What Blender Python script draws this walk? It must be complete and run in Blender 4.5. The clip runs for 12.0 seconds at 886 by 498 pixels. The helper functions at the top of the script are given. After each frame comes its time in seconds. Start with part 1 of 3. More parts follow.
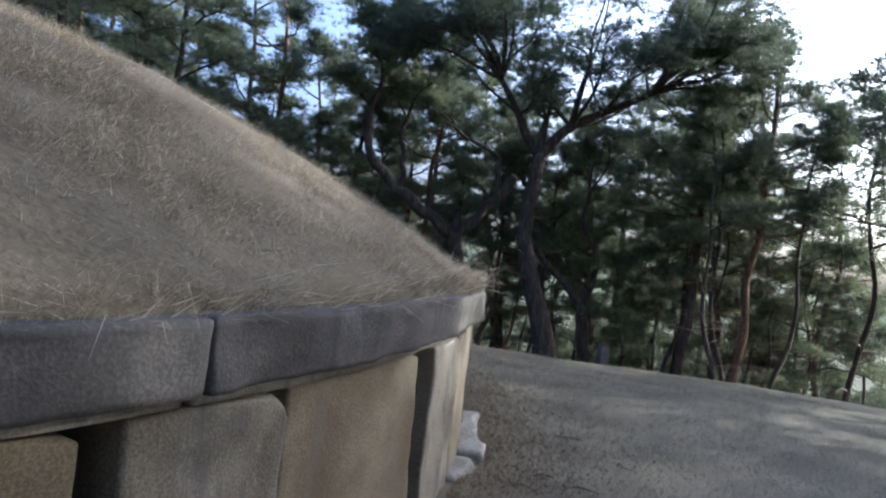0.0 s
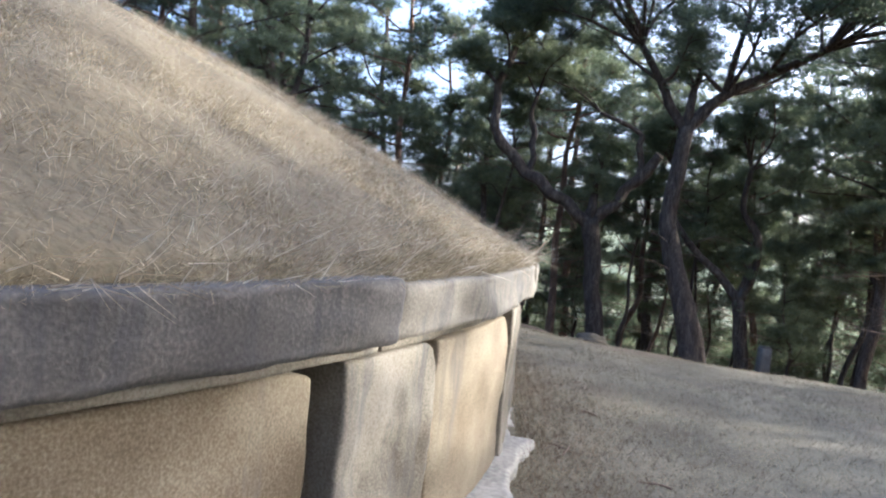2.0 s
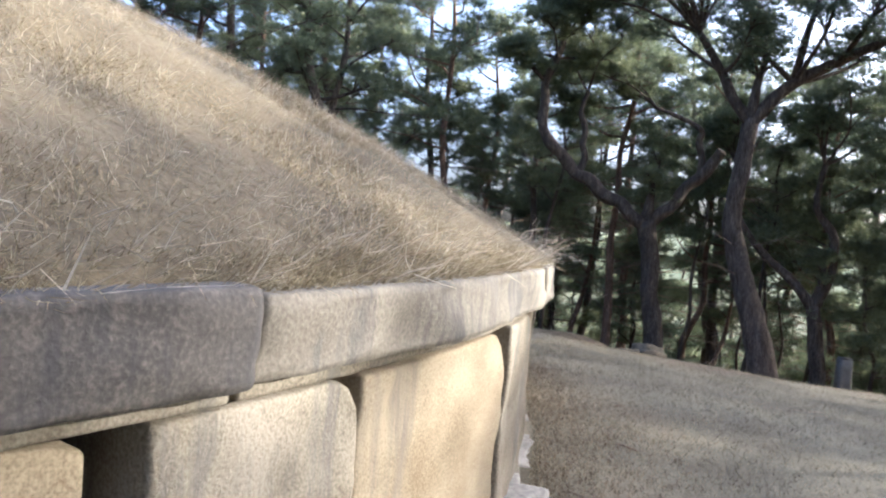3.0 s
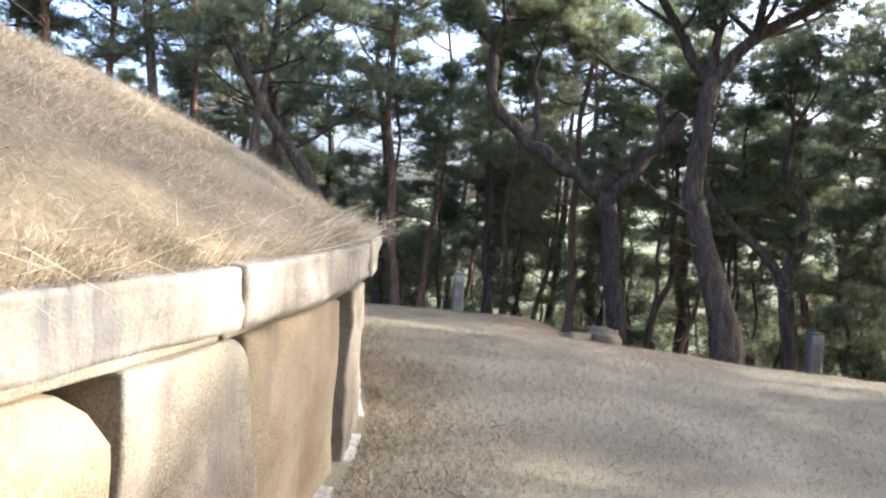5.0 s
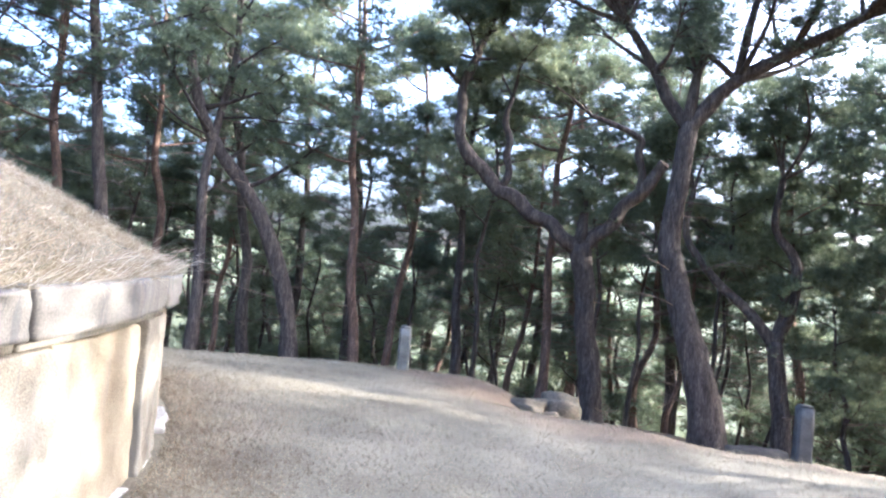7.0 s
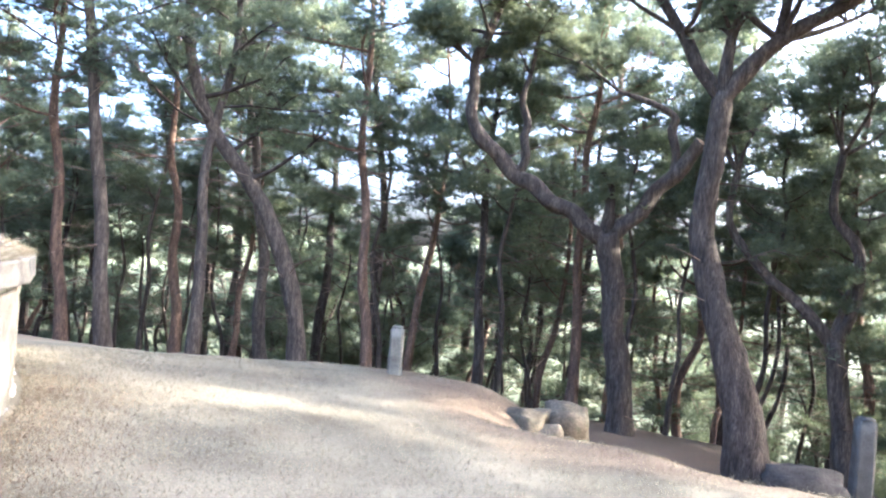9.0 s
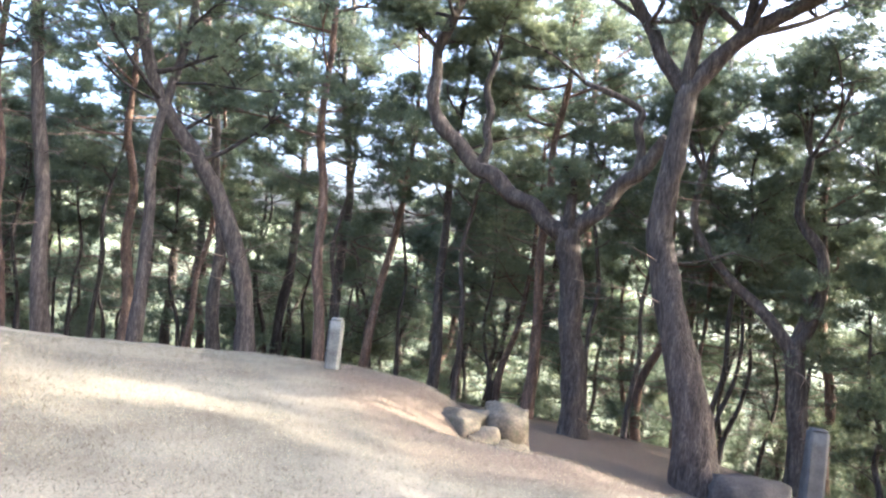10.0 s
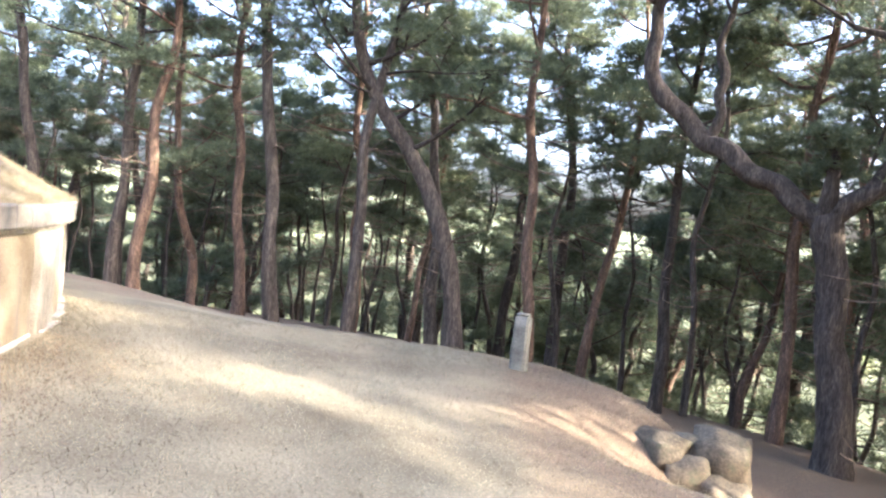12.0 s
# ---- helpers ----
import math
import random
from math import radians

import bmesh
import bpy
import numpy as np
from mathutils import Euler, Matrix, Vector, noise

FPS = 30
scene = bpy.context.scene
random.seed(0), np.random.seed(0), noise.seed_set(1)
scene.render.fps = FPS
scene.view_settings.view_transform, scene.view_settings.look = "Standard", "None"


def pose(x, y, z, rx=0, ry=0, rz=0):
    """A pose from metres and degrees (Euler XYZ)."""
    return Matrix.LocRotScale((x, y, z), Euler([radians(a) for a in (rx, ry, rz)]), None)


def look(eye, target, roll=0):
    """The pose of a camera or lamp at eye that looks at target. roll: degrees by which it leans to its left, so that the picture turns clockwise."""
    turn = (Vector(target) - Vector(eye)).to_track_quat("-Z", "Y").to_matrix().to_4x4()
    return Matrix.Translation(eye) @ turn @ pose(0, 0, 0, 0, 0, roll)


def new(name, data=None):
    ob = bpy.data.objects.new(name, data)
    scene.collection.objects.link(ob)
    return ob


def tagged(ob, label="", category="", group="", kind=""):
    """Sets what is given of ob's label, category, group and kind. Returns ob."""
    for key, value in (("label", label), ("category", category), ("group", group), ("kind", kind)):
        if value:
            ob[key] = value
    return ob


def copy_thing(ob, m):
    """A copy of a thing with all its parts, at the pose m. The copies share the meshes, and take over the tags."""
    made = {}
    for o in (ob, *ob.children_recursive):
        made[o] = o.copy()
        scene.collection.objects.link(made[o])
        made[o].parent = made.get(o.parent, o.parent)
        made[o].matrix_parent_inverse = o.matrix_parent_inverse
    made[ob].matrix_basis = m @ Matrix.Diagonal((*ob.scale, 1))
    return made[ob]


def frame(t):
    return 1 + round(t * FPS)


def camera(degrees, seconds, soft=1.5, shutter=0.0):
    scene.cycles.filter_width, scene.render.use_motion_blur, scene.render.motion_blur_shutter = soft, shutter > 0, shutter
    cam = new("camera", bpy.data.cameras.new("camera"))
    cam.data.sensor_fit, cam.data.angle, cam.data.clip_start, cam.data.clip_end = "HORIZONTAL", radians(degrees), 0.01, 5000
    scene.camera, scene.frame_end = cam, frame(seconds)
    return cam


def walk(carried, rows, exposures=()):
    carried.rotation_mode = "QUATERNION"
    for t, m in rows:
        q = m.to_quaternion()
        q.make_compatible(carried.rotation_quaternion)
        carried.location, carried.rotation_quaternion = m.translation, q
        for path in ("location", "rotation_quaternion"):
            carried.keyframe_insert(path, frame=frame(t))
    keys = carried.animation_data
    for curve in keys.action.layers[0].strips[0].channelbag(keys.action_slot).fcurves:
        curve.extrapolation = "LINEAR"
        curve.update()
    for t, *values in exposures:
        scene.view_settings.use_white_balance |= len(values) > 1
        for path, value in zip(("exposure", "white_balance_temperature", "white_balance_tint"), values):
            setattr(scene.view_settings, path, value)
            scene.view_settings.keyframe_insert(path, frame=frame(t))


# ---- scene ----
cam = camera(65.7, 12.0, soft=2.2)
METRES, EYE, TILT, LEAN, TURN = 10.4, 1.318, 0.82, -6.25, 0.0
ROWS = [
    (0.0, 0.0, 0.0, 0.0, 0.0, 0.0, -0.0),
    (0.5, 0.0208, 0.0296, -0.0051, 0.94, 0.11, -0.5),
    (1.0, 0.0383, 0.0603, -0.0078, 8.26, -1.08, 0.4),
    (1.5, 0.0548, 0.1018, -0.0095, 9.24, -1.14, 0.75),
    (2.0, 0.0694, 0.141, -0.0119, 13.06, -0.67, 0.09),
    (2.5, 0.0769, 0.1873, -0.0128, 16.64, -0.85, 1.09),
    (3.0, 0.0849, 0.2295, -0.0168, 18.03, 0.03, 0.89),
    (5.0, 0.1476, 0.377, -0.0179, 17.09, -1.72, 2.75),
    (5.5, 0.1608, 0.4147, -0.0188, 13.73, -1.05, 2.28),
    (6.0, 0.1769, 0.4496, -0.0162, 17.36, 0.97, 0.57),
    (6.5, 0.1923, 0.4923, -0.0189, 18.35, 1.52, 1.36),
    (7.0, 0.2156, 0.5316, -0.0226, 17.75, 2.46, 1.17),
    (9.0, 0.2867, 0.6912, -0.0297, 23.35, 2.36, 1.7),
    (9.5, 0.3092, 0.7275, -0.0306, 17.2, 2.35, 1.03),
    (10.0, 0.3262, 0.7634, -0.0318, 22.16, 1.77, -0.3),
    (10.5, 0.3355, 0.8057, -0.0339, 24.21, 2.03, -0.04),
    (11.0, 0.3503, 0.8505, -0.0398, 32.36, 2.09, -1.04),
    (11.5, 0.3459, 0.8779, -0.0417, 41.05, 0.08, -0.12),
    (12.0, 0.3399, 0.9167, -0.0396, 43.1, 1.19, -1.14),
]
EXPOSURES = [(0.0, 2.2, 4750, 10), (1.5, 2.9, 4900, 10), (3.0, 3.2, 5150, 11), (5.0, 3.65, 5350, 12), (5.6, 3.7, 5000, 13), (6.6, 4.05, 4850, 14), (7.0, 4.2, 4850, 14), (9.0, 4.6, 5050, 12), (12.0, 4.45, 5450, 13)]
walk(cam, [(t, pose(0, 0, EYE, TILT, LEAN, TURN) @ pose(METRES * x, METRES * y, METRES * z, 90 + pitch, roll, yaw)) for t, x, y, z, yaw, pitch, roll in ROWS], EXPOSURES)

# ---- light ----
SUN_AZ, SUN_EL = 22.0, 17.0        # degrees from +x, and above the horizon
world = bpy.data.worlds.new("sky")
scene.world = world
world.use_nodes = True
wn, wl = world.node_tree.nodes, world.node_tree.links
sky = wn.new("ShaderNodeTexSky")
sky.sky_type, sky.sun_disc = "NISHITA", False
sky.sun_elevation, sky.sun_rotation = radians(SUN_EL), radians(90 - SUN_AZ)
sky.air_density, sky.dust_density, sky.ozone_density = 0.6, 10.0, 0.4
wn["Background"].inputs["Strength"].default_value = 0.15
wl.new(sky.outputs["Color"], wn["Background"].inputs["Color"])
sun_dir = Vector((math.cos(radians(SUN_AZ)) * math.cos(radians(SUN_EL)), math.sin(radians(SUN_AZ)) * math.cos(radians(SUN_EL)), math.sin(radians(SUN_EL))))
sun = new("sun", bpy.data.lights.new("sun", "SUN"))
sun.data.energy, sun.data.angle, sun.data.color = 2.0, radians(0.6), (1.0, 0.84, 0.61)
sun.matrix_world = look(sun_dir * 60, (0, 0, 0))


# ---- materials ----
def material(name, stops, scale, rough=0.9, bump=0.3, fine=8.0, island=0.0, obj=0.0, stretch=(1, 1, 1), stain=None, through_light=0.0, depth=0.03, soil=None):
    """Two scales of noise over a ramp of colours, with relief; island / obj: variation by piece or by object."""
    m = bpy.data.materials.new(name)
    m.use_nodes = True
    n, l = m.node_tree.nodes, m.node_tree.links
    b = n["Principled BSDF"]
    b.inputs["Roughness"].default_value = rough
    b.inputs["Specular IOR Level"].default_value = 0.25
    co = n.new("ShaderNodeTexCoord")
    mp = n.new("ShaderNodeMapping")
    mp.inputs["Scale"].default_value = stretch
    l.new(co.outputs["Object"], mp.inputs["Vector"])
    big = n.new("ShaderNodeTexNoise")
    big.inputs["Scale"].default_value, big.inputs["Detail"].default_value = scale, 6
    small = n.new("ShaderNodeTexNoise")
    small.inputs["Scale"].default_value, small.inputs["Detail"].default_value = scale * fine, 5
    for tex in (big, small):
        l.new(mp.outputs["Vector"], tex.inputs["Vector"])
    mix = n.new("ShaderNodeMix")
    mix.inputs["Factor"].default_value = 0.45
    l.new(big.outputs["Fac"], mix.inputs["A"])
    l.new(small.outputs["Fac"], mix.inputs["B"])
    value = mix.outputs["Result"]
    for amount, node, socket in ((island, "ShaderNodeNewGeometry", "Random Per Island"), (obj, "ShaderNodeObjectInfo", "Random")):
        if amount:
            src = n.new(node)
            off = n.new("ShaderNodeMath")
            off.operation = "MULTIPLY_ADD"
            off.inputs[1].default_value, off.inputs[2].default_value = amount, -amount / 2
            l.new(src.outputs[socket], off.inputs[0])
            add = n.new("ShaderNodeMath")
            l.new(value, add.inputs[0])
            l.new(off.outputs[0], add.inputs[1])
            value = add.outputs[0]
    ramp = n.new("ShaderNodeValToRGB")
    e = ramp.color_ramp.elements
    while len(e) < len(stops):
        e.new(0.5)
    for el, (at, col) in zip(e, stops):
        el.position, el.color = at, (*col, 1)
    l.new(value, ramp.inputs["Fac"])
    colour = ramp.outputs["Color"]
    if stain:
        tex = n.new("ShaderNodeTexNoise")
        tex.inputs["Scale"].default_value, tex.inputs["Detail"].default_value = stain[0], 7
        tex.inputs["Roughness"].default_value = 0.7
        smap = n.new("ShaderNodeMapping")
        smap.inputs["Scale"].default_value = stain[2]
        l.new(co.outputs["Object"], smap.inputs["Vector"])
        l.new(smap.outputs["Vector"], tex.inputs["Vector"])
        sr = n.new("ShaderNodeValToRGB")
        sr.color_ramp.elements[0].position, sr.color_ramp.elements[1].position = stain[3], stain[3] + 0.14
        l.new(tex.outputs["Fac"], sr.inputs["Fac"])
        sm = n.new("ShaderNodeMix")
        sm.data_type = "RGBA"
        sm.inputs["B"].default_value = (*stain[1], 1)
        l.new(sr.outputs["Color"], sm.inputs["Factor"])
        l.new(colour, sm.inputs["A"])
        colour = sm.outputs["Result"]
    if soil:
        spread = n.new("ShaderNodeAttribute")
        spread.attribute_name = "litter"
        patchy = n.new("ShaderNodeMath")
        patchy.operation = "MULTIPLY_ADD"
        patchy.inputs[1].default_value, patchy.inputs[2].default_value = 1.8, -0.9
        l.new(mix.outputs["Result"], patchy.inputs[0])
        total = n.new("ShaderNodeMath")
        total.use_clamp = True
        l.new(spread.outputs["Fac"], total.inputs[0])
        l.new(patchy.outputs[0], total.inputs[1])
        sr = n.new("ShaderNodeValToRGB")
        sr.color_ramp.elements[0].color, sr.color_ramp.elements[1].color = (*soil[0], 1), (*soil[1], 1)
        sr.color_ramp.elements[0].position, sr.color_ramp.elements[1].position = 0.35, 0.65
        l.new(small.outputs["Fac"], sr.inputs["Fac"])
        sm = n.new("ShaderNodeMix")
        sm.data_type = "RGBA"
        l.new(total.outputs[0], sm.inputs["Factor"])
        l.new(colour, sm.inputs["A"])
        l.new(sr.outputs["Color"], sm.inputs["B"])
        colour = sm.outputs["Result"]
    l.new(colour, b.inputs["Base Color"])
    if bump:
        bp = n.new("ShaderNodeBump")
        bp.inputs["Strength"].default_value, bp.inputs["Distance"].default_value = bump, depth
        l.new(mix.outputs["Result"], bp.inputs["Height"])
        l.new(bp.outputs["Normal"], b.inputs["Normal"])
    if through_light:
        tr = n.new("ShaderNodeBsdfTranslucent")
        l.new(colour, tr.inputs["Color"])
        ms = n.new("ShaderNodeMixShader")
        ms.inputs["Fac"].default_value = through_light
        l.new(b.outputs[0], ms.inputs[1])
        l.new(tr.outputs[0], ms.inputs[2])
        l.new(ms.outputs[0], n["Material Output"].inputs["Surface"])
    return m


M_TURF = material("dry_turf", ((0.33, (0.065, 0.053, 0.034)), (0.5, (0.13, 0.112, 0.073)), (0.64, (0.215, 0.188, 0.127))), 0.9, bump=0.15, fine=60,
                  stain=(0.35, (0.125, 0.1, 0.066), (1, 1, 1), 0.55), soil=((0.06, 0.042, 0.027), (0.175, 0.122, 0.076)))
M_MEADOW = material("valley_scrub", ((0.3, (0.02, 0.025, 0.009)), (0.5, (0.042, 0.048, 0.016)), (0.7, (0.09, 0.085, 0.03))), 0.25, bump=0.5, fine=12)
M_MOUND = material("mound_turf", ((0.25, (0.047, 0.037, 0.021)), (0.5, (0.098, 0.078, 0.046)), (0.75, (0.17, 0.138, 0.084))), 1.5, bump=0.9, fine=20)
M_BLADE = material("dry_blade", ((0.15, (0.1, 0.074, 0.04)), (0.5, (0.212, 0.172, 0.1)), (0.85, (0.45, 0.39, 0.26))), 1.5, island=0.7, bump=0, through_light=0.4)
M_PALEBLADE = material("bleached_blade", ((0.2, (0.27, 0.21, 0.14)), (0.5, (0.43, 0.36, 0.26)), (0.8, (0.6, 0.53, 0.42))), 1.5, island=0.7, bump=0, through_light=0.35)
M_SHORT = material("short_dry_blade", ((0.2, (0.075, 0.06, 0.036)), (0.5, (0.17, 0.145, 0.092)), (0.8, (0.37, 0.32, 0.225))), 1.5, island=0.6, bump=0, through_light=0.3)
M_BROWN = material("brown_withered_blade", ((0.2, (0.075, 0.05, 0.03)), (0.5, (0.15, 0.105, 0.064)), (0.8, (0.29, 0.215, 0.14))), 1.5, island=0.7, bump=0, through_light=0.2)
M_SLAB = material("yellow_granite", ((0.37, (0.0882, 0.0655, 0.037)), (0.5, (0.155, 0.124, 0.0798)), (0.62, (0.227, 0.189, 0.13))), 2.2, rough=0.85, bump=0.7, fine=55, obj=0.1, depth=0.006,
                  stain=(1.5, (0.113, 0.0966, 0.0756), (2.6, 2.6, 0.35), 0.56))
M_PILLAR = material("pillar_granite", ((0.37, (0.0773, 0.0647, 0.0462)), (0.5, (0.147, 0.126, 0.0924)), (0.62, (0.218, 0.193, 0.151))), 2.6, rough=0.85, bump=0.8, fine=45, obj=0.1, depth=0.008,
                    stain=(1.8, (0.0882, 0.084, 0.0756), (3.2, 3.2, 0.3), 0.52))
# darker copy of the cap granite: lichen, plus shade put into the colour
M_CAP = material("lichen_shade_granite", ((0.3, (0.033, 0.0297, 0.0275)), (0.5, (0.0682, 0.0616, 0.055)), (0.7, (0.154, 0.138, 0.119))), 2.2, rough=0.9, bump=0.8, fine=40, obj=0.08, depth=0.008,
                 stain=(1.7, (0.0462, 0.044, 0.044), (3, 3, 0.35), 0.5))
M_CAPPALE = material("streaked_cap_granite", ((0.3, (0.0656, 0.0574, 0.0467)), (0.5, (0.127, 0.112, 0.0902)), (0.68, (0.197, 0.175, 0.139))), 2.2, rough=0.9, bump=0.8, fine=40, obj=0.08, depth=0.008,
                     stain=(1.9, (0.0656, 0.0623, 0.059), (4.5, 4.5, 0.22), 0.5))
M_CORE = material("dark_soil", ((0.3, (0.04, 0.028, 0.017)), (0.7, (0.085, 0.062, 0.04))), 4, bump=0.5)
M_PALE = material("pale_stone", ((0.3, (0.12, 0.11, 0.092)), (0.6, (0.3, 0.275, 0.235))), 4, rough=0.85, bump=0.6, obj=0.1, depth=0.012)
M_POST = material("grey_granite", ((0.36, (0.09, 0.085, 0.068)), (0.6, (0.2, 0.19, 0.155))), 5, rough=0.85, bump=0.6, fine=12, depth=0.008)
# darker copy of the post granite, for the shade under the pines
M_SHADEPOST = material("shaded_granite", ((0.3, (0.055, 0.052, 0.045)), (0.6, (0.13, 0.122, 0.106))), 5, rough=0.9, bump=0.6, fine=12, depth=0.01)
M_ROCK = material("brown_rock", ((0.36, (0.047, 0.038, 0.025)), (0.62, (0.145, 0.115, 0.076))), 4, rough=0.9, bump=0.8, obj=0.12, depth=0.015,
                  stain=(3.0, (0.062, 0.066, 0.036), (1, 1, 1), 0.55))
M_DARK = material("dark_rock", ((0.3, (0.03, 0.026, 0.022)), (0.7, (0.08, 0.068, 0.056))), 3, rough=0.9, bump=0.8)
M_BARK = material("grey_brown_bark", ((0.35, (0.027, 0.021, 0.016)), (0.55, (0.077, 0.06, 0.046)), (0.7, (0.15, 0.121, 0.0924))), 7, rough=0.95, bump=1.0, fine=4, stretch=(1.6, 1.6, 0.3), obj=0.12)
M_RED = material("red_pine_bark", ((0.35, (0.055, 0.036, 0.025)), (0.55, (0.14, 0.088, 0.058)), (0.7, (0.27, 0.175, 0.112))), 7, rough=0.95, bump=1.0, fine=4, stretch=(1.6, 1.6, 0.4), obj=0.12)
M_NEEDLE = material("pine_needles", ((0.2, (0.07, 0.088, 0.058)), (0.5, (0.115, 0.138, 0.08)), (0.8, (0.19, 0.2, 0.1))), 0.6, rough=0.55, bump=0, island=0.35, obj=0.3, through_light=0.5)
M_DEAD = material("dead_twigs", ((0.3, (0.07, 0.05, 0.036)), (0.7, (0.22, 0.155, 0.105))), 3, bump=0, island=0.4)
M_CUT = material("sawn_wood", ((0.3, (0.4, 0.27, 0.15)), (0.7, (0.62, 0.46, 0.3))), 6, bump=0.3)
M_HILL = material("distant_woods", ((0.3, (0.06, 0.08, 0.05)), (0.6, (0.14, 0.15, 0.08)), (0.75, (0.25, 0.23, 0.13))), 0.06, bump=0, fine=10)


# ---- mesh helpers ----
def mesh_object(name, verts, faces, mat, parent=None, label="", smooth=True):
    me = bpy.data.meshes.new(name)
    me.from_pydata([tuple(v) for v in verts], [], faces)
    me.polygons.foreach_set("use_smooth", [smooth] * len(me.polygons))
    me.materials.append(mat)
    ob = new(name, me)
    ob.parent = parent
    return tagged(ob, label)


def triangles(name, pts, mat, parent=None):
    """pts: n x 3 x 3, one loose triangle each."""
    n = len(pts)
    me = bpy.data.meshes.new(name)
    me.vertices.add(3 * n)
    me.vertices.foreach_set("co", np.ascontiguousarray(pts, dtype=np.float32).ravel())
    me.loops.add(3 * n)
    me.loops.foreach_set("vertex_index", np.arange(3 * n, dtype=np.int32))
    me.polygons.add(n)
    me.polygons.foreach_set("loop_start", np.arange(0, 3 * n, 3, dtype=np.int32))
    me.materials.append(mat)
    me.update(calc_edges=True)
    me.validate()
    ob = new(name, me)
    ob.parent = parent
    return ob


def part(name, bm, mat, parent, label="", smooth=True):
    me = bpy.data.meshes.new(name)
    bm.to_mesh(me)
    bm.free()
    me.polygons.foreach_set("use_smooth", [smooth] * len(me.polygons))
    me.materials.append(mat)
    ob = new(name, me)
    ob.parent = parent
    return tagged(ob, label)


def anchor(name, x, y, z, label, category, group="", kind="", turn=0.0):
    ob = new(name)
    ob.matrix_world = pose(x, y, z, 0, 0, turn)
    ob.empty_display_size = 0.2
    return tagged(ob, label, category, group, kind)


# ---- plan ----
CX, CY, R = -6.91, 5.40, 7.225      # the mound's centre and its cap's outer radius
CAP_TOP, CAP_LOW, LEDGE_LOW = 1.165, 0.958, 0.912


def ring_sag(az):
    """How far the old ring has settled, by direction from the mound's centre in degrees."""
    return np.interp(np.mod(np.asarray(az) + 180, 360) - 180, (-60, -33, -21, -12, 0, 11, 40, 180), (-0.07, -0.09, -0.06, -0.03, 0.0, 0.02, 0.025, 0.0))


def smooth_step(a, b, v):
    t = np.clip((v - a) / (b - a), 0, 1)
    return t * t * (3 - 2 * t)


def edge_radius(az):
    """Where the terrace breaks off, by direction from the mound's centre in degrees."""
    return np.interp(az, (-180, -60, 20, 35, 44, 55, 65, 75, 86, 100, 180), (12, 15.6, 17.4, 16.3, 13.2, 12.8, 13.8, 14.3, 8.9, 8.5, 10))


def ground_z(x, y):
    dx, dy = np.asarray(x) - CX, np.asarray(y) - CY
    r, az = np.hypot(dx, dy), np.degrees(np.arctan2(dy, dx))
    e = edge_radius(az)
    z = -np.interp(az, (-180, 20, 45, 65, 85, 180), (0.05, 0.045, 0.088, 0.095, 0.15, 0.16)) * np.clip(r - R, 0, e - R)
    over = np.maximum(r - e, 0)
    z = z - 0.75 * smooth_step(0, 2.2, over) - 0.14 * np.minimum(over, 14) * smooth_step(0, 3, over)
    far = np.maximum(r - 20, 0)
    z = z - 0.28 * np.minimum(far, 55) * smooth_step(0, 8, far)
    wob = 0.03 * np.sin(0.9 * dx + 0.4 * dy) * np.sin(0.7 * dy - 0.3 * dx) + 0.015 * np.sin(2.3 * dx + 1.1) * np.sin(2.1 * dy)
    z = z - 0.6 * np.exp(-((np.asarray(x) - 0.95) ** 2 + (np.asarray(y) - 16.45) ** 2) / 1.1)
    return z + wob * smooth_step(R + 0.4, R + 2, r)


def build_ground():
    rings = np.concatenate([np.linspace(0, R - 0.5, 4), np.arange(R - 0.2, 20, 0.22), np.geomspace(20.3, 1500, 46)])
    segs = 240
    a = np.arange(segs) * 2 * np.pi / segs
    rr, aa = np.meshgrid(rings, a, indexing="ij")
    x, y = CX + rr * np.cos(aa), CY + rr * np.sin(aa)
    z = ground_z(x, y)
    verts = np.stack([x, y, z], -1).reshape(-1, 3)
    faces = [(i * segs + j, (i + 1) * segs + j, (i + 1) * segs + (j + 1) % segs, i * segs + (j + 1) % segs) for i in range(len(rings) - 1) for j in range(segs)]
    ob = mesh_object("ground", verts, faces, M_TURF)
    # brown needle litter: past the terrace's edge, and a bare strip inside it where the bank wears away
    az = np.degrees(np.arctan2(verts[:, 1] - CY, verts[:, 0] - CX))
    over = np.hypot(verts[:, 0] - CX, verts[:, 1] - CY) - edge_radius(az)
    ragged = 0.35 * np.sin(3.1 * verts[:, 0]) * np.sin(2.7 * verts[:, 1]) + 0.25 * np.sin(7 * verts[:, 0] + 1) * np.sin(6.1 * verts[:, 1])
    inside = np.interp(az, (-180, 38, 46, 68, 76, 180), (0.2, 0.2, 1.5, 1.3, 0.4, 0.4))
    cover = ob.data.attributes.new("litter", "FLOAT", "POINT")
    cover.data.foreach_set("value", smooth_step(-1.2, 1.0, over + inside + ragged).astype(np.float32))
    mid = verts[np.array(faces)].mean(1)
    ob.data.materials.append(M_MEADOW)
    ob.data.polygons.foreach_set("material_index", (np.hypot(mid[:, 0] - CX, mid[:, 1] - CY) > 36).astype(np.int32))
    tagged(ob, "dry straw-coloured turf on a sloping terrace", "ground", kind="structure")


def mound_z(r, a):
    """Height of the mound's turf at radius r and direction a in radians."""
    return CAP_TOP + 2.1 * (1 - np.clip(r / (R - 0.05), 0, 1) ** 2.1) + ring_sag(np.degrees(a)) * smooth_step(4.5, R, r)


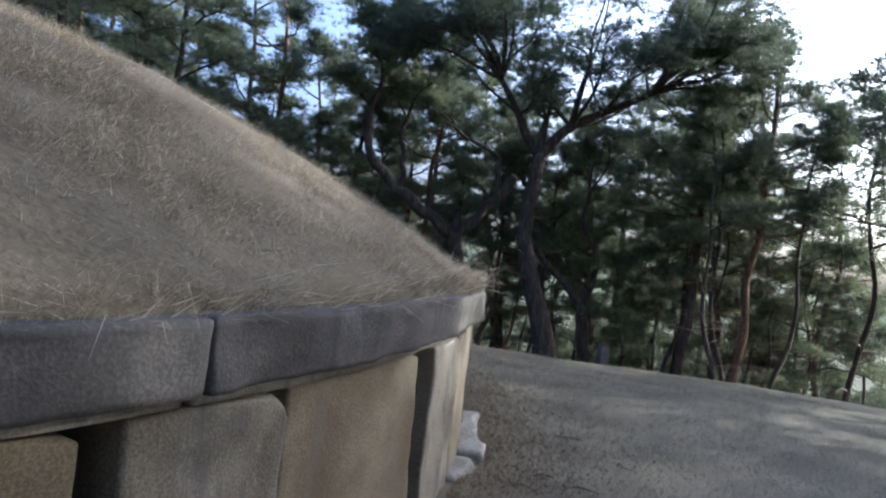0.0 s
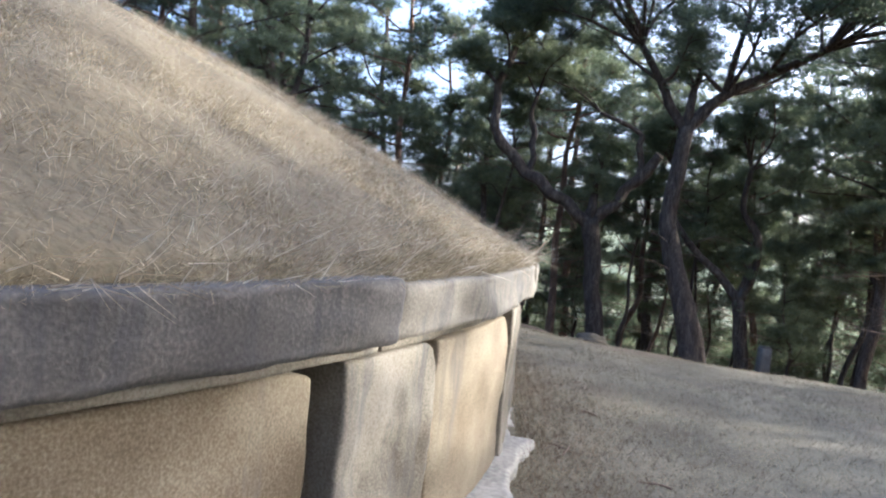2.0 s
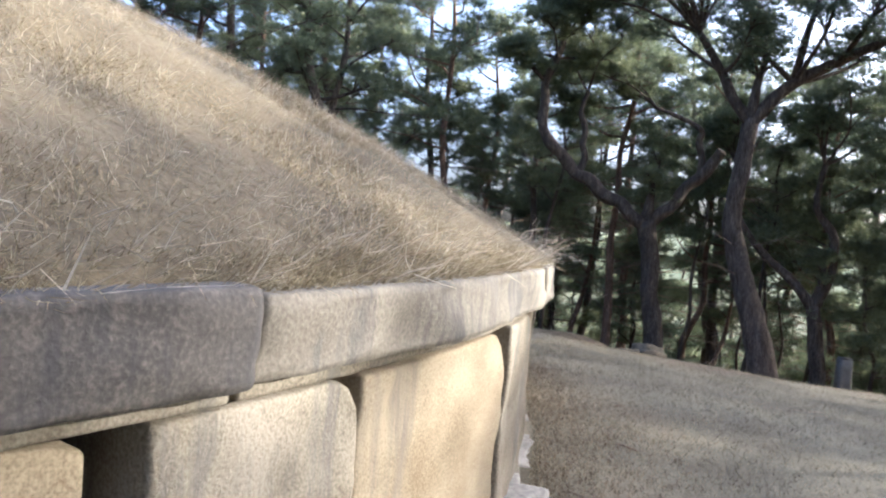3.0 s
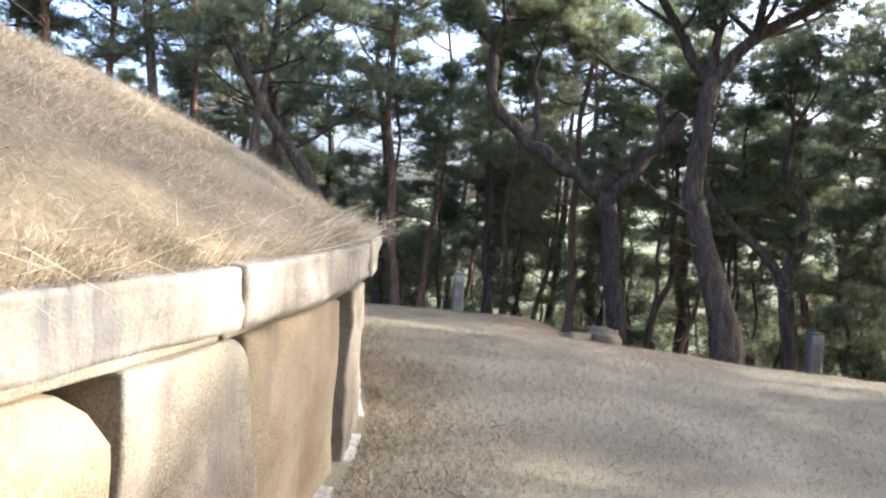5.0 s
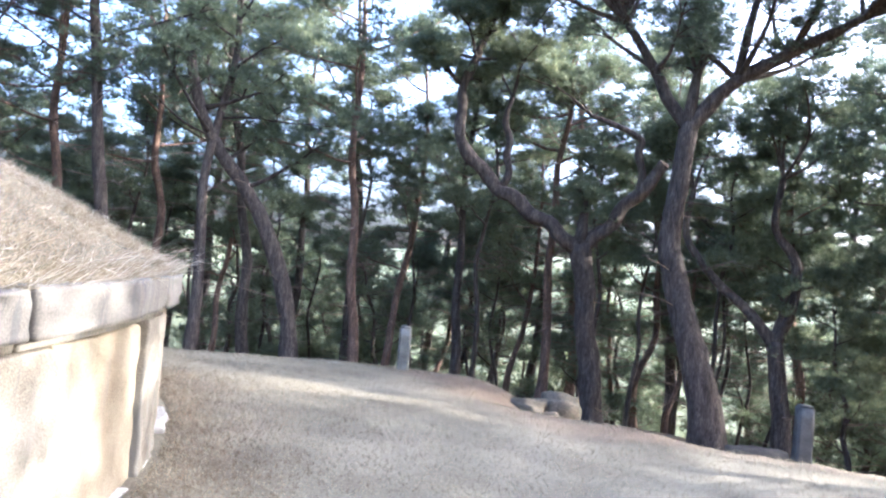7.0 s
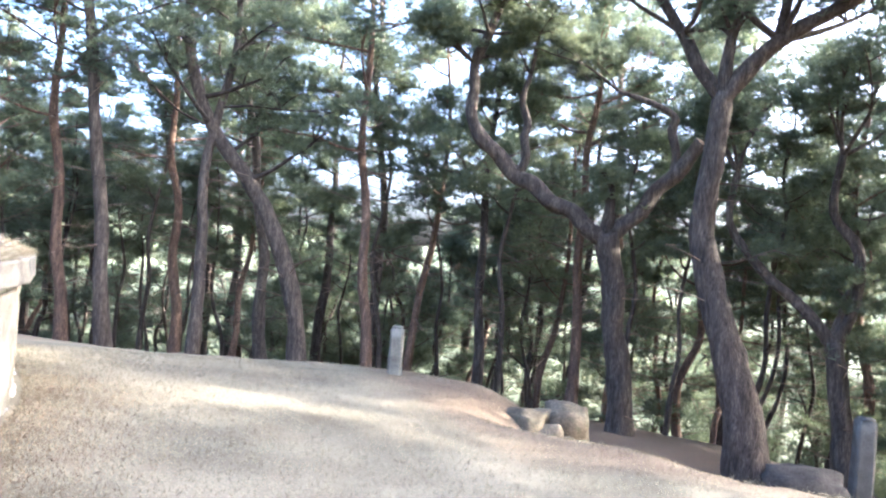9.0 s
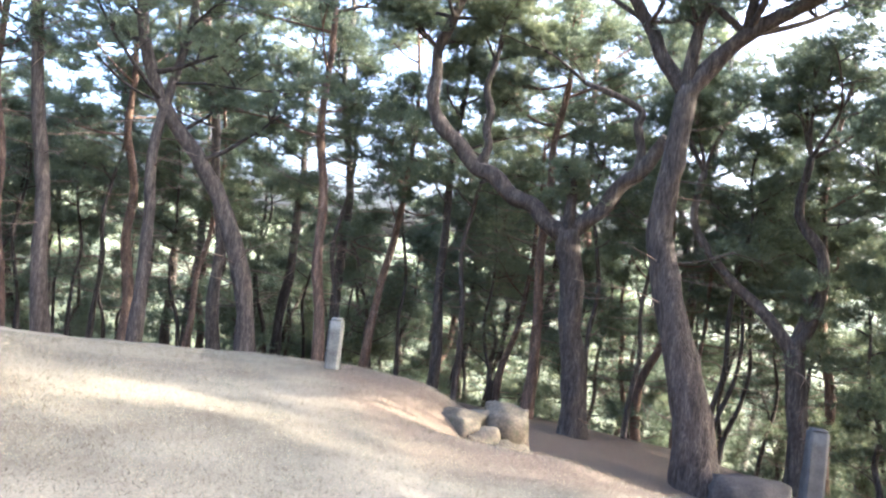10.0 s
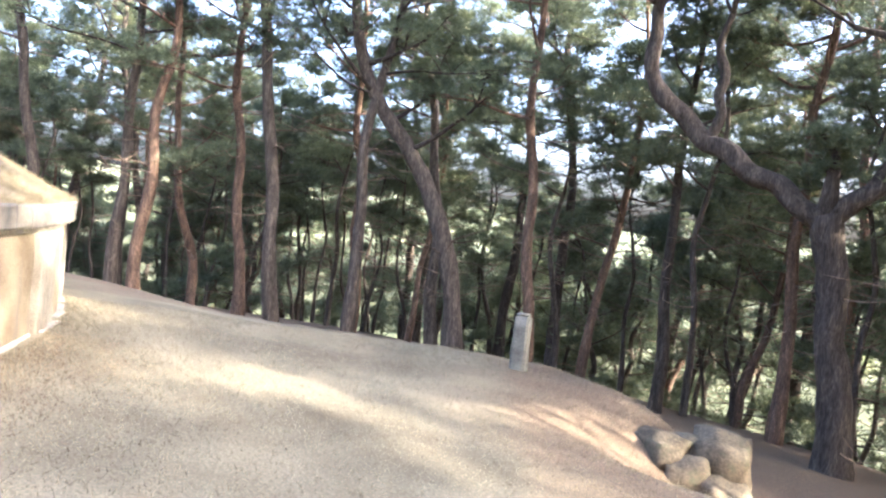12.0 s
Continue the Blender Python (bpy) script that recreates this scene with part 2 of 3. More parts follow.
def build_mound():
    rings = np.concatenate([np.linspace(0.02, R - 0.06, 70), [R - 0.07, R - 0.3]])
    segs = 200
    a = np.arange(segs) * 2 * np.pi / segs
    rr, aa = np.meshgrid(rings, a, indexing="ij")
    z = mound_z(rr, aa) + 0.025 * np.sin(5 * rr * np.cos(aa)) * np.sin(4.3 * rr * np.sin(aa) + 1) + 0.03 * np.sin(1.7 * rr * np.cos(aa) + 2) * np.sin(1.9 * rr * np.sin(aa))
    z[-2:] = CAP_TOP - 0.2
    x, y = CX + rr * np.cos(aa), CY + rr * np.sin(aa)
    faces = [(i * segs + j, (i + 1) * segs + j, (i + 1) * segs + (j + 1) % segs, i * segs + (j + 1) % segs) for i in range(len(rings) - 1) for j in range(segs)]
    faces.append(tuple(range(segs)))
    ob = mesh_object("burial_mound", np.stack([x, y, z], -1).reshape(-1, 3), faces, M_MOUND)
    tagged(ob, "domed burial mound covered in dry winter grass", "burial mound")


def blades(name, x, y, z, length, width, slope, mat, rng, label, category):
    """One bent dry blade of two triangles at each place."""
    n = len(x)
    th, lean = rng.uniform(0, 2 * np.pi, n), rng.uniform(0.3, 1.4, n)
    up = np.stack([np.cos(th) * np.sin(lean) + slope[0], np.sin(th) * np.sin(lean) + slope[1], np.cos(lean)], -1)
    up /= np.linalg.norm(up, axis=1, keepdims=True)
    side = np.cross(up, rng.normal(size=(n, 3)))
    side /= np.linalg.norm(side, axis=1, keepdims=True)
    base = np.stack([x, y, z], -1)
    ln, w = (length * rng.uniform(0.5, 1.3, n))[:, None], width * rng.uniform(0.7, 1.3, n)[:, None]
    mid = base + up * ln * 0.6
    tip = mid + (up + rng.normal(size=(n, 3)) * 0.35 - np.array([0, 0, 0.35])) * ln * 0.45
    t1 = np.stack([base - side * w, base + side * w, mid + side * w * 0.5], 1)
    t2 = np.stack([mid - side * w * 0.4, mid + side * w * 0.5, tip], 1)
    ob = triangles(name, np.concatenate([t1, t2]), mat)
    return tagged(ob, label, category, kind="stuff")


# ---- the stone ring ----
def arc_block(az0, az1, r0, r1, z0, z1, nz=5, rough=0.008, bevel=0.02, seed=0, top_curve=0.0, relief=0.0, skew=(0.0, 0.0)):
    """A block of stone bent round the mound's centre, with worn edges."""
    rng = random.Random(seed)
    na = max(4, int(abs(az1 - az0) / (0.22 if relief else 0.6)))
    bm = bmesh.new()
    grid = {}
    off = Vector((rng.uniform(-50, 50), rng.uniform(-50, 50), rng.uniform(-50, 50)))
    for face, rad in ((0, r1), (1, r0)):
        for i in range(na + 1):
            for k in range(nz + 1):
                u, v = i / na, k / nz
                deg = az0 + (az1 - az0) * u + (skew[0] * (1 - u) + skew[1] * u) * (1 - v)
                a = radians(deg)
                z = z0 + (z1 - z0) * v
                z += float(ring_sag(deg)) * min(1.0, max(0.0, z / CAP_LOW))
                if top_curve and u > 0.83:
                    z -= top_curve * v * ((u - 0.83) / 0.17) ** 2
                p = Vector((rad * math.cos(a), rad * math.sin(a), z))
                wob = noise.noise(p * 3.1 + off) * rough * 1.6 + noise.noise(p * 9 + off) * rough + noise.noise(p * 24 + off) * rough * 0.45
                d = Vector((math.cos(a), math.sin(a), 0))
                if relief and face == 0:
                    # a sunk panel with a worn raised figure
                    inside = 0.14 < u < 0.88 and v < 0.9
                    lump = max(0, 1 - ((u - 0.5) / 0.25) ** 2) * (0.6 + noise.noise(p * 5 + off) + 0.6 * noise.noise(p * 13 + off))
                    wob += relief * ((-0.5 + lump) if inside else 0)
                grid[face, i, k] = bm.verts.new(Vector((CX, CY, 0)) + p + d * wob * (1 if face == 0 else 0))
    for face in (0, 1):
        for i in range(na):
            for k in range(nz):
                q = [grid[face, i, k], grid[face, i + 1, k], grid[face, i + 1, k + 1], grid[face, i, k + 1]]
                bm.faces.new(q if face == 0 else q[::-1])
    for i in range(na):
        bm.faces.new((grid[0, i + 1, 0], grid[0, i, 0], grid[1, i, 0], grid[1, i + 1, 0]))
        bm.faces.new((grid[0, i, nz], grid[0, i + 1, nz], grid[1, i + 1, nz], grid[1, i, nz]))
    for k in range(nz):
        bm.faces.new((grid[0, 0, k], grid[0, 0, k + 1], grid[1, 0, k + 1], grid[1, 0, k]))
        bm.faces.new((grid[0, na, k + 1], grid[0, na, k], grid[1, na, k], grid[1, na, k + 1]))
    bmesh.ops.recalc_face_normals(bm, faces=bm.faces)
    sharp = [e for e in bm.edges if e.is_manifold and e.calc_face_angle(0) > 0.9]
    bmesh.ops.bevel(bm, geom=sharp, offset=bevel, segments=2, affect="EDGES", profile=0.6)
    return bm


def build_stone_ring():
    ring = anchor("retaining_wall", CX, CY, 0, "ring of weathered granite slabs, pillars and capstones round the mound", "retaining wall")
    back = ring.matrix_world.inverted()
    rng = random.Random(4)

    def piece(name, bm, mat, label=""):
        ob = part(name, bm, mat, ring, label)
        ob.matrix_parent_inverse = back
        return ob
    # where pillars, slabs and capstones begin and end, in degrees round the mound
    bays = {23: (-30.9, -26.0, -25.7, -16.5), 0: (-15.8, -10.7, -10.5, -0.62), 1: (-0.5, 4.4, 4.6, 14.0), 2: (15.0, 19.6, 19.8, 29.1)}
    joints = {23: -29.35, 0: -14.2, 1: 3.0, 2: 17.15}
    for k in range(24):
        a = -15.95 + 15 * k
        p0, p1, s0, s1 = bays.get(k, (a, a + 5.0, a + 5.2, a + 14.35))
        c = joints.get(k, a + 1.6)
        d = joints.get((k + 1) % 24, a + 16.6) - 0.06
        c, d = (c - 360, d) if c > d else (c, d)
        skew = 1.7 if k == 1 else 0.0
        # capstones in the shade by the start, darkened through their material
        dark = k in (21, 22, 23)
        cap = arc_block(c, d, R - 0.75, R + 0.03 + rng.uniform(-0.01, 0.01), CAP_LOW, CAP_TOP + rng.uniform(-0.01, 0.015), 8, 0.02, 0.022, 10 + k)
        piece("capstone", cap, M_CAP if dark else M_CAPPALE, "lichened curved capstone, its colour darkened for shade" if dark else "pale capstone with dark rain streaks")
        piece("ledge", arc_block(c + 0.1, d - 0.02, R - 0.75, R - 0.045, LEDGE_LOW, CAP_LOW + 0.004, 2, 0.008, 0.012, 60 + k), M_PILLAR)
        piece("pillar", arc_block(p0, p1, R - 0.55, R - 0.035, -0.25, LEDGE_LOW - 0.004, 26, 0.012, 0.016, 110 + k, 0.09, relief=0.022, skew=(0, skew)), M_PILLAR, "granite pillar stone with a worn low-relief panel")
        piece("slab", arc_block(s0, s1, R - 0.5, R - (0.045 if k == 0 else 0.075), -0.25, LEDGE_LOW - 0.012, 14, 0.01, 0.016, 160 + k, 0.17 if k == 0 else 0.03, skew=(skew, 0)), M_SLAB, "smooth yellowish granite wall slab")
        for f0, f1 in ((0, 6.2), (6.6, 14.5)):
            piece("base_stone", arc_block(a + f0 + rng.uniform(0, 1.5), a + f1 - rng.uniform(0, 1.5), R - 0.3, R + rng.uniform(-0.05, 0.02), -0.3, rng.uniform(0.0, 0.05), 3, 0.03, 0.025, 210 + 3 * k + int(f0)), M_PALE, "pale rough footing stone half buried in turf")
    for f0, f1, out, up in ((-10.4, -6.6, 0.05, 0.04), (-6.4, 3.4, 0.1, 0.07)):
        piece("base_stone", arc_block(f0, f1, R - 0.3, R + out, -0.3, up, 4, 0.05, 0.035, 300 + int(f1)), M_PALE, "large pale footing stone proud of the turf")
    core = arc_block(-180, 179.99, R - 0.9, R - 0.56, -0.3, CAP_LOW, 2, 0.0, 0.001, 1)
    piece("core", core, M_CORE, "dark earth core behind the slabs")


# ---- posts and rocks ----
def stone_post(x, y, h, w, turn, label, mat):
    p = anchor("stone_post", x, y, float(ground_z(x, y)), label, "stone post", "stone posts", turn=turn)
    bm = bmesh.new()
    bmesh.ops.create_cube(bm, size=1)
    for v in bm.verts:
        k = 1 - 0.12 * (v.co.z + 0.5)
        v.co = Vector((v.co.x * w * k, v.co.y * w * k, (v.co.z + 0.5) * (h + 0.3) - 0.3))
    bmesh.ops.subdivide_edges(bm, edges=bm.edges[:], cuts=5, use_grid_fill=True)
    for v in bm.verts:
        v.co += Vector((noise.noise(v.co * 6), noise.noise(v.co * 6 + Vector((9, 0, 0))), 0)) * 0.012
    sharp = [e for e in bm.edges if e.calc_face_angle(0) > 0.9]
    bmesh.ops.bevel(bm, geom=sharp, offset=0.025, segments=2, affect="EDGES")
    part("shaft", bm, mat, p)
    bm = bmesh.new()
    bmesh.ops.create_cube(bm, size=1)
    for v in bm.verts:
        v.co = Vector((v.co.x * w * 0.78, v.co.y * w * 0.78, h - 0.005 + (v.co.z + 0.5) * 0.035))
    bmesh.ops.bevel(bm, geom=bm.edges[:], offset=0.015, segments=2, affect="EDGES")
    part("top", bm, mat, p)
    return p


def boulder(x, y, z, sx, sy, sz, turn, seed, label, mat=None):
    bm = bmesh.new()
    bmesh.ops.create_cube(bm, size=1)
    bmesh.ops.subdivide_edges(bm, edges=bm.edges[:], cuts=7, use_grid_fill=True)
    off = Vector((seed * 7.3, seed * 3.1, 0))
    for v in bm.verts:
        q = v.co.lerp(v.co.normalized() * 0.62, 0.5)
        q = q * (1 + 0.3 * noise.noise(q * 2.0 + off) + 0.12 * abs(noise.noise(q * 5 + off)) + 0.04 * noise.noise(q * 14 + off))
        v.co = Vector((q.x * sx, q.y * sy, q.z * sz))
    ob = part("boulder", bm, mat or M_ROCK, None, label)
    ob.matrix_world = pose(x, y, z, 0, 0, turn)
    return tagged(ob, category="boulder", group="boulders at the terrace edge")


# ---- pines ----
def tube(points, radii, seg=9, wob=0.0, seed=0):
    """Vertices and faces of a tapered limb along a smooth curve through the points."""
    pts = [Vector(p) for p in points]
    fine, rad = [], []
    for i in range(len(pts) - 1):
        p0, p1, p2, p3 = pts[max(i - 1, 0)], pts[i], pts[i + 1], pts[min(i + 2, len(pts) - 1)]
        for s in range(4):
            t = s / 4
            fine.append(0.5 * ((2 * p1) + (p2 - p0) * t + (2 * p0 - 5 * p1 + 4 * p2 - p3) * t * t + (3 * p1 - p0 - 3 * p2 + p3) * t ** 3))
            rad.append(radii[i] + (radii[i + 1] - radii[i]) * t)
    fine.append(pts[-1])
    rad.append(radii[-1])
    verts, faces = [], []
    for i, p in enumerate(fine):
        d = (fine[min(i + 1, len(fine) - 1)] - fine[max(i - 1, 0)]).normalized()
        u = d.cross(Vector((0.3, 0.9, 0.2))).normalized()
        w = d.cross(u)
        for j in range(seg):
            a = 2 * math.pi * j / seg
            k = rad[i] * (1 + wob * noise.noise(Vector((p.x * 2 + seed, p.z * 2.2, j * 1.7))))
            verts.append(p + (u * math.cos(a) + w * math.sin(a)) * k)
    for i in range(len(fine) - 1):
        for j in range(seg):
            faces.append((i * seg + j, i * seg + (j + 1) % seg, (i + 1) * seg + (j + 1) % seg, (i + 1) * seg + j))
    n = len(verts)
    faces.append(tuple(range(n - seg, n)))
    return verts, faces


def join(pieces):
    verts, faces = [], []
    for v, f in pieces:
        o = len(verts)
        verts += v
        faces += [tuple(i + o for i in q) for q in f]
    return verts, faces


def needle_pads(pads, rng, tufts, needles, length, width):
    """Flat cloud-like pads of pine needles: pads are rows of x, y, z, radius, thickness."""
    pads = np.array(pads)
    n = len(pads) * tufts
    p = np.repeat(pads, tufts, 0)
    a, q = rng.uniform(0, 2 * np.pi, n), np.minimum(np.abs(rng.normal(0, 0.62, n)), 1.5)
    ragged = 1 + 0.35 * np.sin(3 * a + p[:, 0] * 5) * rng.uniform(0, 1, n)
    c = np.stack([p[:, 0] + p[:, 3] * q * ragged * np.cos(a), p[:, 1] + p[:, 3] * q * ragged * np.sin(a),
                  p[:, 2] + p[:, 4] * (np.maximum(1 - q ** 2, -0.3) * rng.uniform(0.1, 1, n) - 0.3 * q + rng.normal(0, 0.3, n))], -1)
    c = np.repeat(c, needles, 0)
    m = len(c)
    d = rng.normal(size=(m, 3))
    d[:, 2] = np.abs(d[:, 2]) * 0.8 + 0.15
    d /= np.linalg.norm(d, axis=1, keepdims=True)
    s = np.cross(d, rng.normal(size=(m, 3)))
    s /= np.linalg.norm(s, axis=1, keepdims=True)
    ln = length * rng.uniform(0.6, 1.25, m)[:, None]
    return np.stack([c - s * width, c + s * width, c + d * ln], 1)


def branch_out(start, direction, length, radius, rng, pads, twigs, bend=0.25, pad=0.7):
    """A limb with side shoots, each ending in pads of needles."""
    start, d = Vector(start), Vector(direction).normalized()
    pts, rad = [start], [radius]
    p = start.copy()
    for i in range(4):
        d = (d + Vector((rng.normal() * bend, rng.normal() * bend, rng.normal() * bend * 0.7 + 0.06))).normalized()
        p = p + d * length / 4
        pts.append(p.copy())
        rad.append(radius * (0.78 - 0.17 * i))
        if i >= 1:
            for _ in range(3):
                e = (d * 0.5 + Vector((rng.normal(), rng.normal(), 0.25 + 0.4 * rng.normal()))).normalized()
                q = p + e * length * rng.uniform(0.14, 0.34)
                twigs.append(tube([p, p.lerp(q, 0.5) + Vector((0, 0, 0.05)), q], [radius * 0.35, radius * 0.22, 0.008], 5))
                s = pad * rng.uniform(0.6, 1.15)
                pads.append((q.x, q.y, q.z, s, s * 0.34))
    s = pad * rng.uniform(0.8, 1.2)
    pads.append((p.x, p.y, p.z + 0.1, s, s * 0.36))
    return tube(pts, rad, 6)


def pine(name, seed, trunk, radii, limbs, spread, bark, low=0.45, tufts=26, extra=(), dead=15, dead_length=1.3, pad=0.56, label="tall pine with a bare leaning trunk and dark needle crown", needles=10, size=0.19, tip_boughs=5):
    """A pine at the origin. trunk: centre line; limbs: how many boughs above low; extra: rows of (points, radii) for given heavy limbs."""
    rng = np.random.default_rng(seed)
    top = anchor(name, 0, 0, 0, label, "pine tree", "pines round the tomb")
    pads, twigs, boughs = [], [], []
    flare = [radii[0] * 1.35, *radii[1:]]
    v, f = tube(trunk, flare, 12, 0.3, seed)
    mesh_object("trunk", v, f, bark, top, "cracked pine bark")
    tips = []
    for pts, rad in extra:
        v, f = tube(pts, rad, 10, 0.3, seed + 3)
        mesh_object("limb", v, f, bark, top)
        if rad[-1] > 0.125:
            bm = bmesh.new()
            bmesh.ops.create_cone(bm, cap_ends=True, segments=12, radius1=rad[-1] * 0.98, radius2=rad[-1] * 0.9, depth=0.05)
            cut = part("cut_end", bm, M_CUT, top, "pale sawn wood")
            cut.matrix_local = Matrix.Translation(pts[-1]) @ (Vector(pts[-1]) - Vector(pts[-2])).to_track_quat("Z", "X").to_matrix().to_4x4()
            continue
        tips.append((Vector(pts[-1]), Vector(pts[-1]) - Vector(pts[-2]), rad[-1]))
        for q, rq in [row for row in list(zip(pts, rad))[2:-1] if pts[-1][2] > 8.2 and row[0][2] > 0.8 * pts[-1][2] for _ in (0, 1, 2)]:
            az = rng.uniform(0, 6.28)
            boughs.append(branch_out(q, (math.cos(az), math.sin(az), 0.5), spread * rng.uniform(0.5, 0.8), rq * 0.5, rng, pads, twigs, pad=pad))
    z0, z1 = trunk[0][2], trunk[-1][2]

    def on_trunk(z):
        for a, b in zip(trunk, trunk[1:]):
            if a[2] <= z <= b[2]:
                return Vector(a).lerp(Vector(b), (z - a[2]) / (b[2] - a[2]))
        return Vector(trunk[-1])
    for i in range(limbs):
        k = low + (1 - low) * (i + 0.5) / limbs
        z = z0 + (z1 - z0) * k
        az = i * 2.4 + rng.uniform(-0.5, 0.5)
        ln = spread * (1.05 - 0.55 * (k - low) / (1 - low)) * rng.uniform(0.75, 1.2)
        boughs.append(branch_out(on_trunk(z), (math.cos(az), math.sin(az), rng.uniform(0.0, 0.5)), ln, max(0.03, radii[-1] * rng.uniform(0.6, 1.0)), rng, pads, twigs, pad=pad))
    for tip, d, rd in tips:
        if rd > 0.045:
            for j in range(tip_boughs if rd > 0.065 else 3):
                e = d.normalized() + Vector((rng.normal() * 0.7, rng.normal() * 0.7, 0.3))
                boughs.append(branch_out(tip, e, spread * rng.uniform(0.6, 0.95), rd * 0.7, rng, pads, twigs, pad=pad))
    boughs.append(branch_out(trunk[-1], (0, 0, 1), spread * 0.5, radii[-1] * 0.8, rng, pads, twigs, pad=pad))
    v, f = join(boughs + twigs)
    tagged(mesh_object("bough", v, f, bark, top), kind="stuff")
    dry = []
    for i in range(dead):
        z = z0 + (z1 - z0) * rng.uniform(0.2, low + 0.15)
        az = rng.uniform(0, 6.28)
        p = on_trunk(z)
        q = p + Vector((math.cos(az), math.sin(az), rng.uniform(-0.2, 0.4))) * rng.uniform(0.5, 1.4) * dead_length
        m = p.lerp(q, 0.5) + Vector((0, 0, rng.uniform(-0.12, 0.1)))
        dry.append(tube([p, m, q], [0.015, 0.01, 0.003], 5))
        for _ in range(3):
            w = m.lerp(q, rng.uniform(0, 1))
            e = w + Vector((rng.normal(), rng.normal(), rng.normal() * 0.6)) * 0.25
            dry.append(tube([w, w.lerp(e, 0.5), e], [0.009, 0.006, 0.003], 4))
    if dry:
        v, f = join(dry)
        tagged(mesh_object("dead_branch", v, f, M_DEAD, top, "thin dry leafless twigs"), kind="stuff")
    crown = triangles("crown", needle_pads(pads, rng, tufts, needles, size, size * 0.05), M_NEEDLE, top)
    tagged(crown, "dense dark green needle clumps", kind="stuff")
    return top


def wavy_trunk(seed, h, lean, wave):
    rng = np.random.default_rng(seed)
    pts = [(0, 0, -0.4)]
    x = y = 0.0
    a = rng.uniform(0, 6.28)
    for i in range(1, 8):
        k = i / 7
        x += lean[0] * h / 7 + wave * rng.normal() * 0.3
        y += lean[1] * h / 7 + wave * rng.normal() * 0.3
        pts.append((x, y, h * k))
    return pts


def taper(r, n=8, end=0.35):
    return [r * (1 - (1 - end) * i / (n - 1)) for i in range(n)]


def build_woods():
    near, far = [], []
    for i, (h, r, lean, wave, limbs, spread, bark, low, label) in enumerate((
            (9.5, 0.135, (0.05, 0.0), 0.45, 10, 2.5, M_RED, 0.56, "tall red-barked pine with a bare lower trunk"),
            (10.5, 0.15, (-0.06, 0.03), 0.5, 11, 2.8, M_BARK, 0.52, "tall grey-barked pine with a dark crown"),
            (8.5, 0.105, (0.0, -0.08), 0.6, 10, 2.2, M_RED, 0.35, "slender reddish pine leaning among the others"),
            (11.0, 0.165, (0.1, 0.05), 0.45, 12, 3.0, M_BARK, 0.55, "large pine with a thick leaning trunk"),
            (8.0, 0.075, (0.05, 0.02), 0.7, 7, 1.5, M_BARK, 0.55, "thin crooked pine with a small crown"))):
        near.append(pine("pine_tree", 20 + i, wavy_trunk(40 + i, h, lean, wave), taper(r), limbs, spread, bark, low, label=label))
    for i, (h, r, lean, wave, limbs, spread, low, label) in enumerate((
            (9.5, 0.15, (0.05, 0.0), 0.5, 11, 2.7, 0.3, "pine of the woods behind, with a dense dark crown"),
            (11.0, 0.17, (-0.06, 0.04), 0.5, 12, 3.0, 0.35, "tall pine of the woods behind"),
            (6.5, 0.11, (0.08, 0.0), 0.5, 13, 2.3, 0.1, "young bushy pine with needles down to the ground"),
            (5.0, 0.09, (-0.1, 0.06), 0.6, 12, 2.0, 0.05, "low bushy pine in the undergrowth"))):
        far.append(pine("pine_tree", 120 + i, wavy_trunk(140 + i, h, lean, wave), taper(r), limbs, spread, M_BARK, low, tufts=20, needles=6, size=0.25, pad=0.68, dead=2, label=label))
    kinds = near + far
    rng = np.random.default_rng(14)
    used = set()

    def plant(k, x, y, turn, s):
        m = pose(x, y, float(ground_z(x, y)) - 0.05, 0, 0, turn) @ Matrix.Diagonal((s, s, s * rng.uniform(0.95, 1.08), 1))
        if k not in used:
            used.add(k)
            kinds[k].matrix_world = m
            return
        ob = copy_thing(kinds[k], m)
        ob.matrix_world = m
    # the front row, by the trunks seen past the terrace's edge
    placed = [(-0.75, 24.6), (0.85, 22.4), (3.45, 19.8), (5.3, 23.6), (-6.6, 21.0)]
    for x, y, k, s in ((-11.5, 18.5, 0, 1.0), (-10.2, 18.7, 3, 1.0), (-8.4, 19.4, 1, 0.95), (-5.3, 22.1, 0, 1.0), (-5.7, 25.0, 2, 1.1), (-3.2, 24.2, 1, 0.9),
                       (-17.3, 15.6, 3, 1.0), (-15.0, 16.8, 1, 1.0), (-13.1, 16.6, 0, 1.05), (-14.2, 18.6, 2, 1.1), (-0.5, 28.3, 0, 1.15),
                       (-9.4, 23.4, 3, 1.0), (-12.1, 22.6, 0, 1.1), (1.8, 26.5, 2, 1.0), (7.9, 22.3, 3, 0.95), (9.5, 21.5, 0, 1.0), (12.0, 20.0, 4, 1.2),
                       (6.3, 27.0, 2, 1.2), (10.5, 25.5, 1, 1.0), (15.5, 15.8, 1, 1.05), (-2.3, 30.5, 3, 1.0), (8.9, 25.2, 1, 1.15), (2.7, 29.2, 1, 1.2)):
        plant(k, x, y, rng.uniform(0, 360), s * 1.08)
        placed.append((x, y))

    sx, sy = math.cos(radians(SUN_AZ)), math.sin(radians(SUN_AZ))
